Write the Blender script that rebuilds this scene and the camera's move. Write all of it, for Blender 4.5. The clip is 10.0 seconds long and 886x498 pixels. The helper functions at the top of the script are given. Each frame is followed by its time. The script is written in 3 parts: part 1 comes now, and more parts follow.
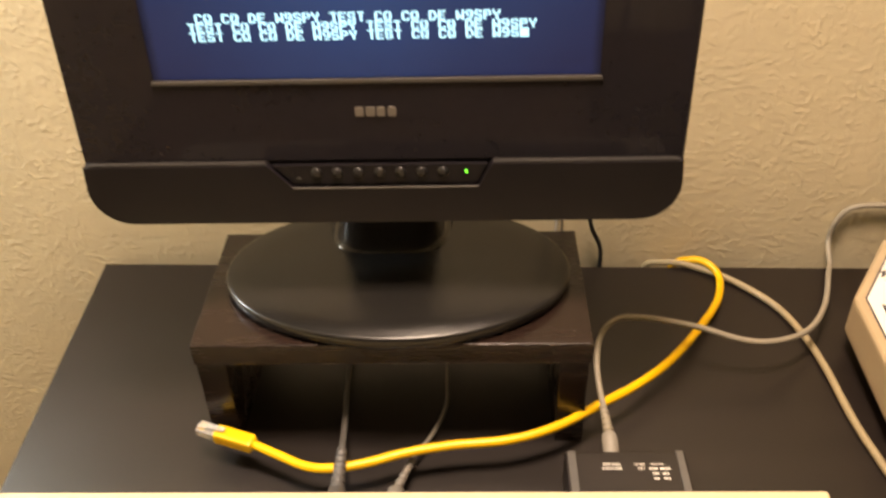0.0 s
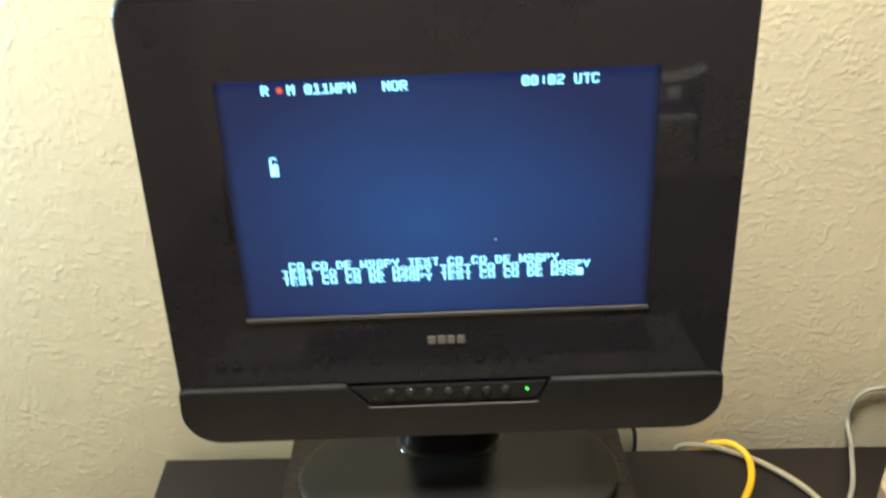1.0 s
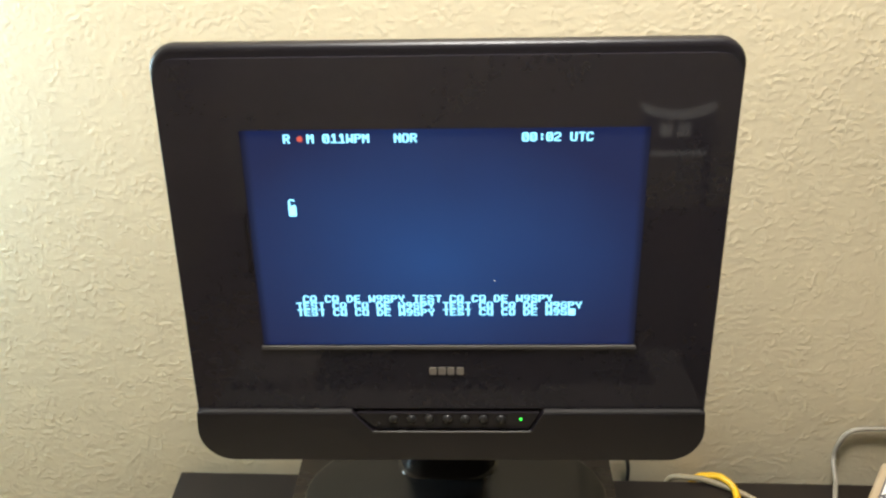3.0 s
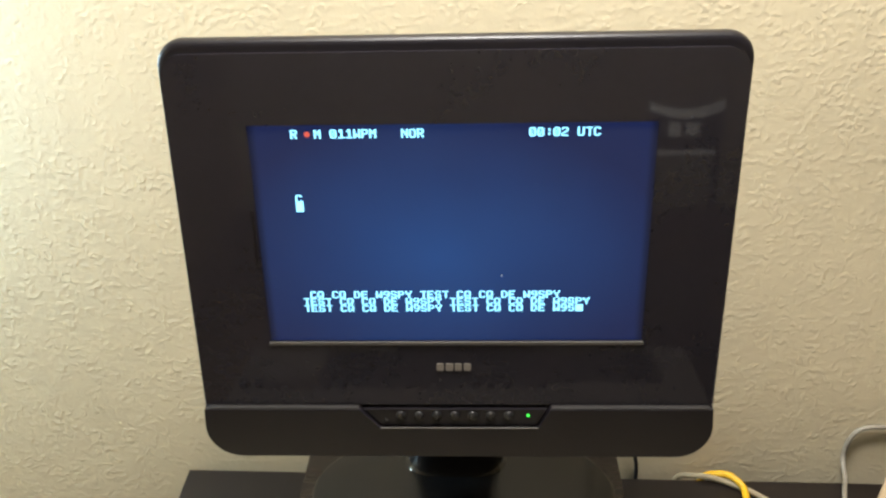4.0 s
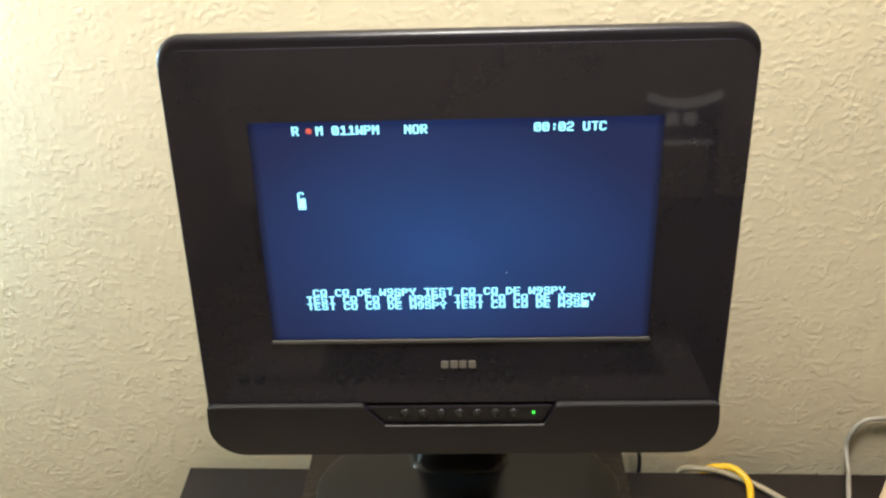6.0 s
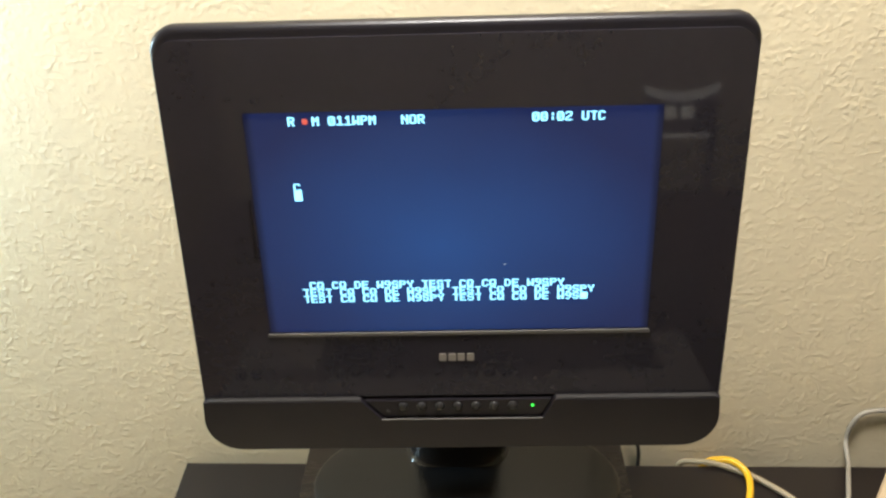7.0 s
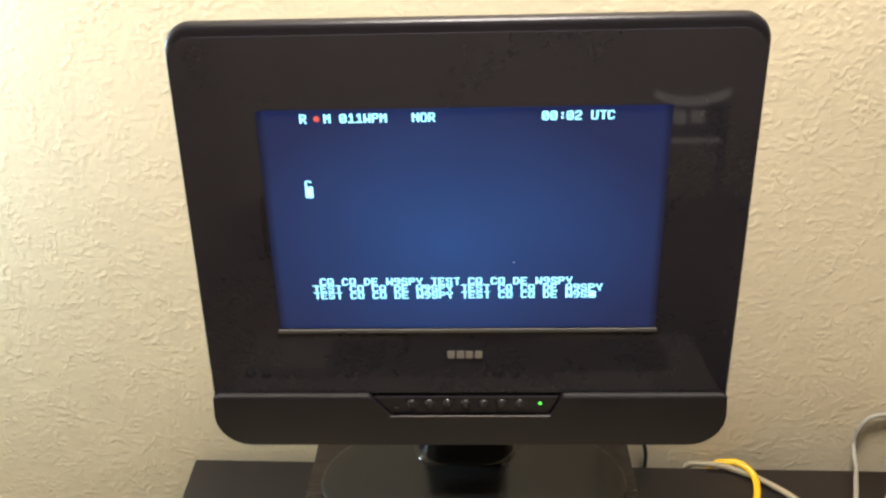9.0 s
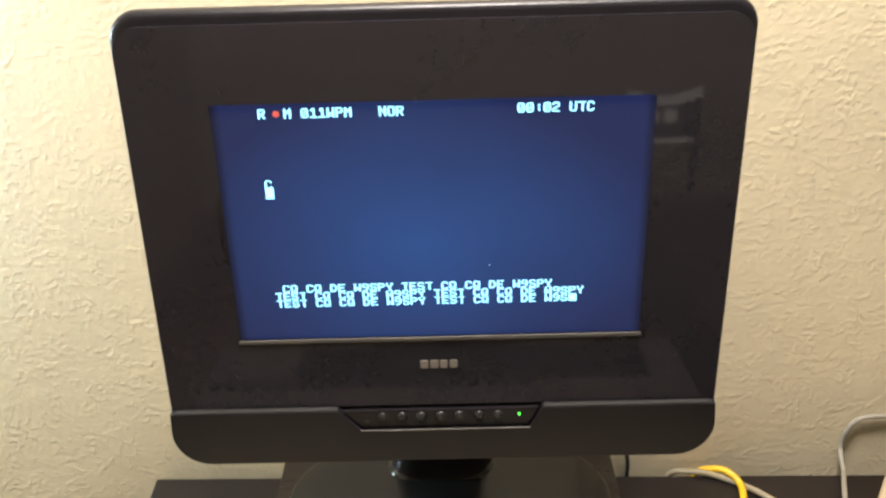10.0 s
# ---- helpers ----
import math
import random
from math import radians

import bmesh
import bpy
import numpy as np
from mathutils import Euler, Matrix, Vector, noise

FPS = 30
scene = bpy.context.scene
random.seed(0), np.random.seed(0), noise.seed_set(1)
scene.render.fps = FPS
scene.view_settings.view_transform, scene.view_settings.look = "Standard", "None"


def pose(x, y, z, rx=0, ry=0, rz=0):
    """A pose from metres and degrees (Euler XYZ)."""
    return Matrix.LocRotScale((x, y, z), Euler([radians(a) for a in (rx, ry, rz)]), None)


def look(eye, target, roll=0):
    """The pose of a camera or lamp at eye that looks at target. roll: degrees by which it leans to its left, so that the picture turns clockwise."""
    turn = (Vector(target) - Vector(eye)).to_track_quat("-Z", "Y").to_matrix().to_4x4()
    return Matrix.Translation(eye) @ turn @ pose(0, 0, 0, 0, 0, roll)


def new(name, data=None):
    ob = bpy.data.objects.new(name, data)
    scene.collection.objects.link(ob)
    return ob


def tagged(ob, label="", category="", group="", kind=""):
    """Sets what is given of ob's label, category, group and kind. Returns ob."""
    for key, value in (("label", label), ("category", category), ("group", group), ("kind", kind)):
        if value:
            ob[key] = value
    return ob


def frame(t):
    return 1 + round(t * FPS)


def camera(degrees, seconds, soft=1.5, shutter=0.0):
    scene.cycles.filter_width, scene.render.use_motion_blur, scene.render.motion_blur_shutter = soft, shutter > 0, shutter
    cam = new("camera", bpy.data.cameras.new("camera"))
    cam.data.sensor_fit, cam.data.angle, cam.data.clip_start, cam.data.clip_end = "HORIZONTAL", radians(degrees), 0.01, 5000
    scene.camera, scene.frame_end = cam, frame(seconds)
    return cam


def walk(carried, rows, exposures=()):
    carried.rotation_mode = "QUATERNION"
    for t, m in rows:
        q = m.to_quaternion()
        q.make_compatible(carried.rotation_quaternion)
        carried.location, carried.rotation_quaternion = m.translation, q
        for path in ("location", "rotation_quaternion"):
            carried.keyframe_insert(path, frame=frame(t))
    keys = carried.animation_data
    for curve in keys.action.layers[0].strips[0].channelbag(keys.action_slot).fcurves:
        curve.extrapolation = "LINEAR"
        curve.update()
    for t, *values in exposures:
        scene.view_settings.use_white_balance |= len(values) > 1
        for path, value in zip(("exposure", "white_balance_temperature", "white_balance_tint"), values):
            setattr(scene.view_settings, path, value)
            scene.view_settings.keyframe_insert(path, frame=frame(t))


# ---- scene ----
cam = camera(52.0, 10.0, soft=2.4, shutter=0.5)
PATH = [
    (0, (0.068, -0.805, 1.393), (0.011, 0.785, 0.182), -1.8),
    (0.2, (0.065, -0.811, 1.414), (-0.019, 0.781, 0.206), -1.7),
    (0.3, (0.062, -0.825, 1.420), (-0.024, 0.796, 0.252), -1.2),
    (0.5, (0.055, -0.832, 1.442), (-0.029, 0.846, 0.356), -1.0),
    (1, (0.0095, -0.831, 1.5), (-0.0185, 0.919, 0.530), -2.65),
    (1.2, (-0.012, -0.822, 1.520), (-0.007, 0.923, 0.542), -3.0),
    (1.3, (-0.007, -0.824, 1.523), (0.005, 0.930, 0.562), -2.4),
    (1.4, (0.000, -0.830, 1.5245), (-0.004, 0.938, 0.574), -1.9),
    (1.5, (0.006, -0.837, 1.526), (0.003, 0.947, 0.623), -1.2),
    (1.7, (0.022, -0.843, 1.538), (-0.019, 0.938, 0.628), -0.8),
    (2, (0.027, -0.853, 1.535), (-0.017, 0.929, 0.628), -1.0),
    (2.5, (0.023, -0.868, 1.546), (-0.032, 0.898, 0.609), -1.2),
    (4, (0.024, -0.875, 1.539), (-0.06, 0.893, 0.608), -1.6),
    (4.5, (0.018, -0.872, 1.543), (-0.067, 0.895, 0.611), -2.1),
    (5, (0.019, -0.87, 1.54), (-0.052, 0.893, 0.597), -2.0),
    (5.5, (0.017, -0.868, 1.543), (-0.054, 0.892, 0.596), -1.9),
    (7, (0.014, -0.861, 1.534), (-0.05, 0.893, 0.575), -2.0),
    (7.5, (0.02, -0.871, 1.534), (-0.028, 0.887, 0.581), -1.9),
    (8, (0.018, -0.87, 1.534), (-0.028, 0.888, 0.581), -1.8),
    (8.5, (0.02, -0.871, 1.534), (-0.047, 0.887, 0.582), -2.1),
    (9, (0.014, -0.869, 1.531), (-0.07, 0.89, 0.583), -1.8),
    (9.3, (0.018, -0.857, 1.524), (-0.053, 0.897, 0.566), -1.8),
    (9.5, (0.013, -0.846, 1.514), (-0.043, 0.904, 0.548), -1.6),
    (9.7, (0.018, -0.823, 1.499), (-0.028, 0.934, 0.544), -1.4),
    (10, (0.012, -0.829, 1.506), (-0.008, 0.937, 0.569), -1.7),
]
walk(cam, [(t, look(eye, target, roll)) for t, eye, target, roll in PATH],
     exposures=[(0.0, 0.10, 8400, 27), (0.4, 0.13, 7700, 20), (1.0, 0.20, 5950, 9), (1.5, 0.15, 5950, 9), (2.0, 0.05, 5950, 10), (5.0, -0.03, 5950, 13), (7.0, 0.10, 5950, 13), (9.0, 0.14, 6150, 17), (10.0, 0.22, 6150, 17)])


# ---- light ----
world = bpy.data.worlds.new("world")
world.use_nodes = True
world.node_tree.nodes["Background"].inputs[0].default_value = (1.0, 0.82, 0.6, 1)
world.node_tree.nodes["Background"].inputs[1].default_value = 0.02
scene.world = world
LAMP = (0.04, -0.36, 2.36)
GLOBE = (-0.84, 1.36)
lamp_data = bpy.data.lights.new("ceiling_lamp_light", "AREA")
lamp_data.shape, lamp_data.size = "DISK", 0.34
lamp_data.energy, lamp_data.color = 40.0, (1.0, 0.925, 0.79)
lamp_ob = new("ceiling_lamp_light", lamp_data)
lamp_ob.matrix_world = look((LAMP[0], LAMP[1], LAMP[2] - 0.075), (LAMP[0], LAMP[1], 0))


# ---- materials ----
def material(name, colour, rough=0.5, metal=0.0, coat=0.0, vary=0.12, scale=30.0, bump=0.0, bump_scale=200.0,
             bump_distance=0.001, transmission=0.0, second=None, stretch=(1, 1, 1), rough_vary=0.08, specular=0.5):
    """A principled material with variation at two scales and a fine bump."""
    m = bpy.data.materials.new(name)
    m.use_nodes = True
    t = m.node_tree
    n, l = t.nodes, t.links
    p = n["Principled BSDF"]
    p.inputs["Metallic"].default_value = metal
    p.inputs["Coat Weight"].default_value = coat
    p.inputs["Coat Roughness"].default_value = 0.06
    p.inputs["Transmission Weight"].default_value = transmission
    p.inputs["Specular IOR Level"].default_value = specular
    co = n.new("ShaderNodeTexCoord")
    mp = n.new("ShaderNodeMapping")
    mp.inputs["Scale"].default_value = stretch
    l.new(co.outputs["Object"], mp.inputs["Vector"])
    big = n.new("ShaderNodeTexNoise")
    big.inputs["Scale"].default_value, big.inputs["Detail"].default_value = scale, 4
    l.new(mp.outputs["Vector"], big.inputs["Vector"])
    fine = n.new("ShaderNodeTexNoise")
    fine.inputs["Scale"].default_value, fine.inputs["Detail"].default_value = scale * 11, 3
    l.new(mp.outputs["Vector"], fine.inputs["Vector"])
    add = n.new("ShaderNodeMath")
    add.operation = "MULTIPLY_ADD"
    add.inputs[1].default_value = 0.4
    l.new(fine.outputs["Fac"], add.inputs[0])
    half = n.new("ShaderNodeMath")
    half.operation = "MULTIPLY"
    half.inputs[1].default_value = 0.6
    l.new(big.outputs["Fac"], half.inputs[0])
    l.new(half.outputs[0], add.inputs[2])
    mix = n.new("ShaderNodeMix")
    mix.data_type = "RGBA"
    lo = second or tuple(c * (1 - vary) for c in colour)
    hi = colour if second else tuple(min(1, c * (1 + vary)) for c in colour)
    mix.inputs["A"].default_value, mix.inputs["B"].default_value = (*lo, 1), (*hi, 1)
    ramp = n.new("ShaderNodeMapRange")
    ramp.inputs["From Min"].default_value, ramp.inputs["From Max"].default_value = 0.3, 0.7
    l.new(add.outputs[0], ramp.inputs["Value"])
    l.new(ramp.outputs["Result"], mix.inputs["Factor"])
    l.new(mix.outputs["Result"], p.inputs["Base Color"])
    rr = n.new("ShaderNodeMapRange")
    rr.inputs["To Min"].default_value, rr.inputs["To Max"].default_value = max(0.02, rough - rough_vary), min(1, rough + rough_vary)
    l.new(add.outputs[0], rr.inputs["Value"])
    l.new(rr.outputs["Result"], p.inputs["Roughness"])
    if bump:
        grain = n.new("ShaderNodeTexNoise")
        grain.inputs["Scale"].default_value, grain.inputs["Detail"].default_value = bump_scale, 3
        l.new(mp.outputs["Vector"], grain.inputs["Vector"])
        b = n.new("ShaderNodeBump")
        b.inputs["Strength"].default_value, b.inputs["Distance"].default_value = bump, bump_distance
        l.new(grain.outputs["Fac"], b.inputs["Height"])
        l.new(b.outputs["Normal"], p.inputs["Normal"])
    return m


def glow(name, colour, strength):
    m = bpy.data.materials.new(name)
    m.use_nodes = True
    p = m.node_tree.nodes["Principled BSDF"]
    p.inputs["Base Color"].default_value = (0.02, 0.02, 0.02, 1)
    p.inputs["Emission Color"].default_value = (*colour, 1)
    p.inputs["Emission Strength"].default_value = strength
    return m


def plaster():
    """Tan wall paint over a sprayed texture: soft lumps and a few drops of uneven size over fine orange peel."""
    m = material("tan_textured_plaster", (0.64, 0.555, 0.378), 0.62, vary=0.05, scale=5, specular=0.35)
    t = m.node_tree
    n, l = t.nodes, t.links
    co = n.new("ShaderNodeTexCoord")

    def math_node(op, a, b=None, k=None):
        node = n.new("ShaderNodeMath")
        node.operation = op
        l.new(a, node.inputs[0])
        if b is not None:
            l.new(b, node.inputs[1])
        if k is not None:
            node.inputs[1].default_value = k
        return node.outputs[0]

    def noise(scale, detail):
        node = n.new("ShaderNodeTexNoise")
        node.inputs["Scale"].default_value, node.inputs["Detail"].default_value = scale, detail
        l.new(co.outputs["Object"], node.inputs["Vector"])
        return node

    push = n.new("ShaderNodeVectorMath")
    push.operation = "MULTIPLY_ADD"
    push.inputs[1].default_value = (0.0018, 0.0018, 0.0018)
    l.new(noise(110, 2).outputs["Color"], push.inputs[0])
    l.new(co.outputs["Object"], push.inputs[2])
    height = None
    for scale, low, gain in ((100, 0.3, 0.6), (190, 0.2, 0.3)):
        cell = n.new("ShaderNodeTexVoronoi")
        cell.feature = "F1"
        cell.inputs["Scale"].default_value, cell.inputs["Randomness"].default_value = scale, 0.85
        l.new(push.outputs["Vector"], cell.inputs["Vector"])
        drop = n.new("ShaderNodeMapRange")
        drop.interpolation_type = "SMOOTHSTEP"
        drop.inputs["From Min"].default_value, drop.inputs["From Max"].default_value = 0.50, 0.02
        l.new(cell.outputs["Distance"], drop.inputs["Value"])
        split = n.new("ShaderNodeSeparateColor")
        l.new(cell.outputs["Color"], split.inputs[0])
        size = n.new("ShaderNodeMapRange")
        size.inputs["From Min"].default_value, size.inputs["From Max"].default_value = low, 1.0
        l.new(split.outputs["Red"], size.inputs["Value"])
        one = math_node("MULTIPLY", math_node("MULTIPLY", drop.outputs["Result"], size.outputs["Result"]), k=gain)
        height = one if height is None else math_node("ADD", height, one)
    lump = n.new("ShaderNodeMapRange")
    lump.interpolation_type = "SMOOTHSTEP"
    lump.inputs["From Min"].default_value, lump.inputs["From Max"].default_value = 0.38, 0.74
    l.new(noise(160, 1).outputs["Fac"], lump.inputs["Value"])
    patch = n.new("ShaderNodeMapRange")
    patch.inputs["From Min"].default_value, patch.inputs["From Max"].default_value = 0.36, 0.64
    patch.inputs["To Min"].default_value, patch.inputs["To Max"].default_value = 0.25, 1.25
    l.new(noise(38, 2).outputs["Fac"], patch.inputs["Value"])
    height = math_node("ADD", height, math_node("MULTIPLY", lump.outputs["Result"], patch.outputs["Result"]))
    height = math_node("ADD", height, math_node("MULTIPLY", noise(250, 1).outputs["Fac"], k=0.45))
    height = math_node("ADD", height, math_node("MULTIPLY", noise(60, 2).outputs["Fac"], k=0.6))
    b = n.new("ShaderNodeBump")
    b.inputs["Strength"].default_value, b.inputs["Distance"].default_value = 0.33, 0.0012
    l.new(height, b.inputs["Height"])
    l.new(b.outputs["Normal"], n["Principled BSDF"].inputs["Normal"])
    return m


def lcd():
    """A lit blue LCD seen from above: the picture's own blue, a little brighter towards its middle, under a matt film."""
    m = bpy.data.materials.new("lit_blue_lcd")
    m.use_nodes = True
    n, l = m.node_tree.nodes, m.node_tree.links
    p = n["Principled BSDF"]
    p.inputs["Base Color"].default_value = (0.008, 0.008, 0.010, 1)
    p.inputs["Roughness"].default_value = 0.5
    p.inputs["Specular IOR Level"].default_value = 0.25
    co = n.new("ShaderNodeTexCoord")
    mp = n.new("ShaderNodeMapping")
    mp.inputs["Location"].default_value = (0.012, 0.0, -1.170 * 1.5)
    mp.inputs["Scale"].default_value = (1.0, 0.0, 1.5)
    l.new(co.outputs["Object"], mp.inputs["Vector"])
    ln = n.new("ShaderNodeVectorMath")
    ln.operation = "LENGTH"
    l.new(mp.outputs["Vector"], ln.inputs[0])
    noisy = n.new("ShaderNodeTexNoise")
    noisy.inputs["Scale"].default_value = 9
    l.new(co.outputs["Object"], noisy.inputs["Vector"])
    sm = n.new("ShaderNodeMath")
    sm.operation = "MULTIPLY_ADD"
    sm.inputs[1].default_value = 0.08
    l.new(noisy.outputs["Fac"], sm.inputs[0])
    l.new(ln.outputs["Value"], sm.inputs[2])
    mr = n.new("ShaderNodeMapRange")
    mr.inputs["From Min"].default_value, mr.inputs["From Max"].default_value = 0.0, 0.235
    l.new(sm.outputs[0], mr.inputs["Value"])
    mix = n.new("ShaderNodeMix")
    mix.data_type = "RGBA"
    mix.inputs["A"].default_value, mix.inputs["B"].default_value = (0.020, 0.074, 0.230, 1), (0.010, 0.018, 0.072, 1)
    l.new(mr.outputs["Result"], mix.inputs["Factor"])
    l.new(mix.outputs["Result"], p.inputs["Emission Color"])
    split = n.new("ShaderNodeSeparateXYZ")
    l.new(co.outputs["Object"], split.inputs[0])
    side = n.new("ShaderNodeMath")
    side.operation = "ABSOLUTE"
    l.new(split.outputs["X"], side.inputs[0])
    margin = n.new("ShaderNodeMapRange")
    margin.interpolation_type = "SMOOTHSTEP"
    margin.inputs["From Min"].default_value, margin.inputs["From Max"].default_value = 0.1575, 0.1655
    margin.inputs["To Min"].default_value, margin.inputs["To Max"].default_value = 1.0, 0.35
    l.new(side.outputs[0], margin.inputs["Value"])
    l.new(margin.outputs["Result"], p.inputs["Emission Strength"])
    return m


M_WALL = plaster()
M_CEIL = material("white_ceiling_paint", (0.78, 0.76, 0.70), 0.8, vary=0.03, scale=8, bump=0.3, bump_scale=120, bump_distance=0.002)
M_FLOOR = material("brown_carpet", (0.22, 0.16, 0.11), 0.95, vary=0.25, scale=40, bump=0.6, bump_scale=600, bump_distance=0.003)
M_DESK = material("black_brown_laminate", (0.0085, 0.0042, 0.0028), 0.40, vary=0.25, scale=9, stretch=(0.25, 3, 3), bump=0.12,
                  bump_scale=420, bump_distance=0.0003, second=(0.0050, 0.0026, 0.0018), rough_vary=0.06, specular=0.62)
M_RISER = material("dark_walnut_laminate", (0.0175, 0.0090, 0.0065), 0.27, vary=0.3, scale=14, stretch=(0.3, 3, 3), bump=0.1,
                   bump_scale=500, bump_distance=0.0003, second=(0.0125, 0.0066, 0.0048), rough_vary=0.05)
M_GLOSS = material("piano_black_plastic", (0.0180, 0.0160, 0.0200), 0.035, vary=0.1, scale=14, rough_vary=0.01, specular=0.6)
M_BLACK = material("satin_black_plastic", (0.0092, 0.0078, 0.0098), 0.36, specular=0.32, vary=0.12, scale=25, bump=0.05, bump_scale=900, bump_distance=0.0002)
M_BASE = material("glossy_black_stand_plastic", (0.0098, 0.0090, 0.0085), 0.26, vary=0.12, scale=12, rough_vary=0.02, specular=0.45)
M_BUTTON = material("black_button_plastic", (0.012, 0.0115, 0.012), 0.36, vary=0.1, scale=80)
M_NECK = material("polished_black_neck_plastic", (0.010, 0.0095, 0.010), 0.13, vary=0.1, scale=20, rough_vary=0.03)
M_TRIM = material("grey_black_trim", (0.026, 0.024, 0.023), 0.5, vary=0.1, scale=50, specular=0.25)
M_LIP = material("grey_screen_lip", (0.065, 0.06, 0.056), 0.5, vary=0.08, scale=60)
M_LOGO = material("silver_print", (0.20, 0.18, 0.16), 0.45, metal=0.3, vary=0.1, scale=300)
M_YELLOW = material("yellow_pvc", (0.80, 0.46, 0.012), 0.38, vary=0.06, scale=60)
M_BEIGEC = material("beige_pvc", (0.29, 0.232, 0.138), 0.5, vary=0.1, scale=60)
M_GREYC = material("warm_grey_pvc", (0.25, 0.222, 0.172), 0.55, vary=0.12, scale=60)
M_PLUGG = material("light_grey_moulded_plastic", (0.25, 0.23, 0.20), 0.42, vary=0.1, scale=80)
M_MIDC = material("mid_grey_pvc", (0.17, 0.155, 0.135), 0.42, vary=0.12, scale=80)
M_DARKC = material("dark_grey_pvc", (0.085, 0.08, 0.075), 0.42, vary=0.15, scale=80)
M_CASE = material("beige_abs_case", (0.62, 0.50, 0.31), 0.5, vary=0.05, scale=20, bump=0.15, bump_scale=900, bump_distance=0.0002)
M_BOX = material("tan_abs_case", (0.39, 0.30, 0.19), 0.45, vary=0.06, scale=20, bump=0.12, bump_scale=800, bump_distance=0.0002)
M_LABEL = material("white_label_film", (0.78, 0.75, 0.70), 0.4, vary=0.04, scale=40)
M_INK = material("dark_ink", (0.03, 0.03, 0.045), 0.5, vary=0.2, scale=200)
M_WHITEINK = material("white_ink", (0.72, 0.70, 0.64), 0.5, vary=0.08, scale=200)
M_KEY = material("dark_key_plastic", (0.016, 0.015, 0.015), 0.4, vary=0.15, scale=60)
M_DECK = material("taupe_deck_plastic", (0.085, 0.074, 0.062), 0.5, vary=0.1, scale=30, bump=0.1, bump_scale=800, bump_distance=0.0002)
M_METAL = material("nickel_contact", (0.62, 0.58, 0.5), 0.28, metal=1.0, vary=0.08, scale=200)
M_GOLD = material("gilt_contact", (0.75, 0.55, 0.2), 0.3, metal=1.0, vary=0.08, scale=200)
M_CLEAR = material("clear_polycarbonate", (0.86, 0.85, 0.82), 0.12, vary=0.02, scale=100, transmission=0.75)
M_WHITE = material("white_enamel", (0.8, 0.78, 0.74), 0.4, vary=0.03, scale=20)
M_LCD = lcd()
M_TEXT = glow("lit_white_characters", (0.32, 0.81, 1.0), 2.2)
M_RED = glow("lit_red_dot", (1.0, 0.14, 0.08), 0.8)
M_GREEN = glow("lit_green_led", (0.06, 1.0, 0.05), 2.2)
M_DIFFUSER = glow("lit_lamp_glass", (1.0, 0.82, 0.58), 3.0)
M_GLOBE = glow("lit_cool_globe", (0.60, 0.85, 1.0), 570.0)
M_CHAIRWOOD = material("dark_chair_wood", (0.045, 0.036, 0.028), 0.45, vary=0.2, scale=20, stretch=(1, 1, 0.2))


# ---- mesh helpers ----
def part(name, bm, mat, parent=None, label="", smooth=False):
    """Links a bmesh as one mesh object under its thing or part."""
    bmesh.ops.recalc_face_normals(bm, faces=bm.faces)
    me = bpy.data.meshes.new(name)
    bm.to_mesh(me)
    bm.free()
    me.materials.append(mat)
    if smooth:
        me.shade_smooth()
    ob = new(name, me)
    if parent is not None:
        ob.parent = parent
    if label:
        ob["label"] = label
    return ob


def thing(name, label, category, group="", kind=""):
    return tagged(new(name), label, category, group, kind)


def box(x0, x1, y0, y1, z0, z1, bevel=0.0, seg=2):
    bm = bmesh.new()
    bmesh.ops.create_cube(bm, size=1)
    for v in bm.verts:
        v.co = ((x0 + x1) / 2 + v.co.x * (x1 - x0), (y0 + y1) / 2 + v.co.y * (y1 - y0), (z0 + z1) / 2 + v.co.z * (z1 - z0))
    if bevel:
        bmesh.ops.bevel(bm, geom=list(bm.edges), offset=bevel, segments=seg, profile=0.6, affect="EDGES")
    return bm


def prism(points, lift, bevel=0.0, seg=2):
    """A face through the points, pushed along lift, with its edges rounded."""
    bm = bmesh.new()
    f = bm.faces.new([bm.verts.new(p) for p in points])
    r = bmesh.ops.extrude_face_region(bm, geom=[f])
    for v in r["geom"]:
        if isinstance(v, bmesh.types.BMVert):
            v.co += Vector(lift)
    if bevel:
        bmesh.ops.bevel(bm, geom=list(bm.edges), offset=bevel, segments=seg, profile=0.6, affect="EDGES")
    return bm


def loft(rings, close_start=True, close_end=True):
    """Rings of equally many points, joined by quads."""
    bm = bmesh.new()
    vs = [[bm.verts.new(p) for p in ring] for ring in rings]
    n = len(vs[0])
    for a, b in zip(vs, vs[1:]):
        for i in range(n):
            bm.faces.new((a[i], a[(i + 1) % n], b[(i + 1) % n], b[i]))
    if close_start:
        bm.faces.new(vs[0])
    if close_end:
        bm.faces.new(vs[-1])
    return bm


def glide(points, steps=10):
    """A smooth line through the points."""
    p = [Vector(q) for q in points]
    p = [p[0] * 2 - p[1], *p, p[-1] * 2 - p[-2]]
    out = []
    for i in range(1, len(p) - 2):
        for s in range(steps):
            t = s / steps
            a, b, c, d = p[i - 1], p[i], p[i + 1], p[i + 2]
            out.append(0.5 * (2 * b + (c - a) * t + (2 * a - 5 * b + 4 * c - d) * t * t + (3 * b - a - 3 * c + d) * t ** 3))
    return out + [p[-2]]


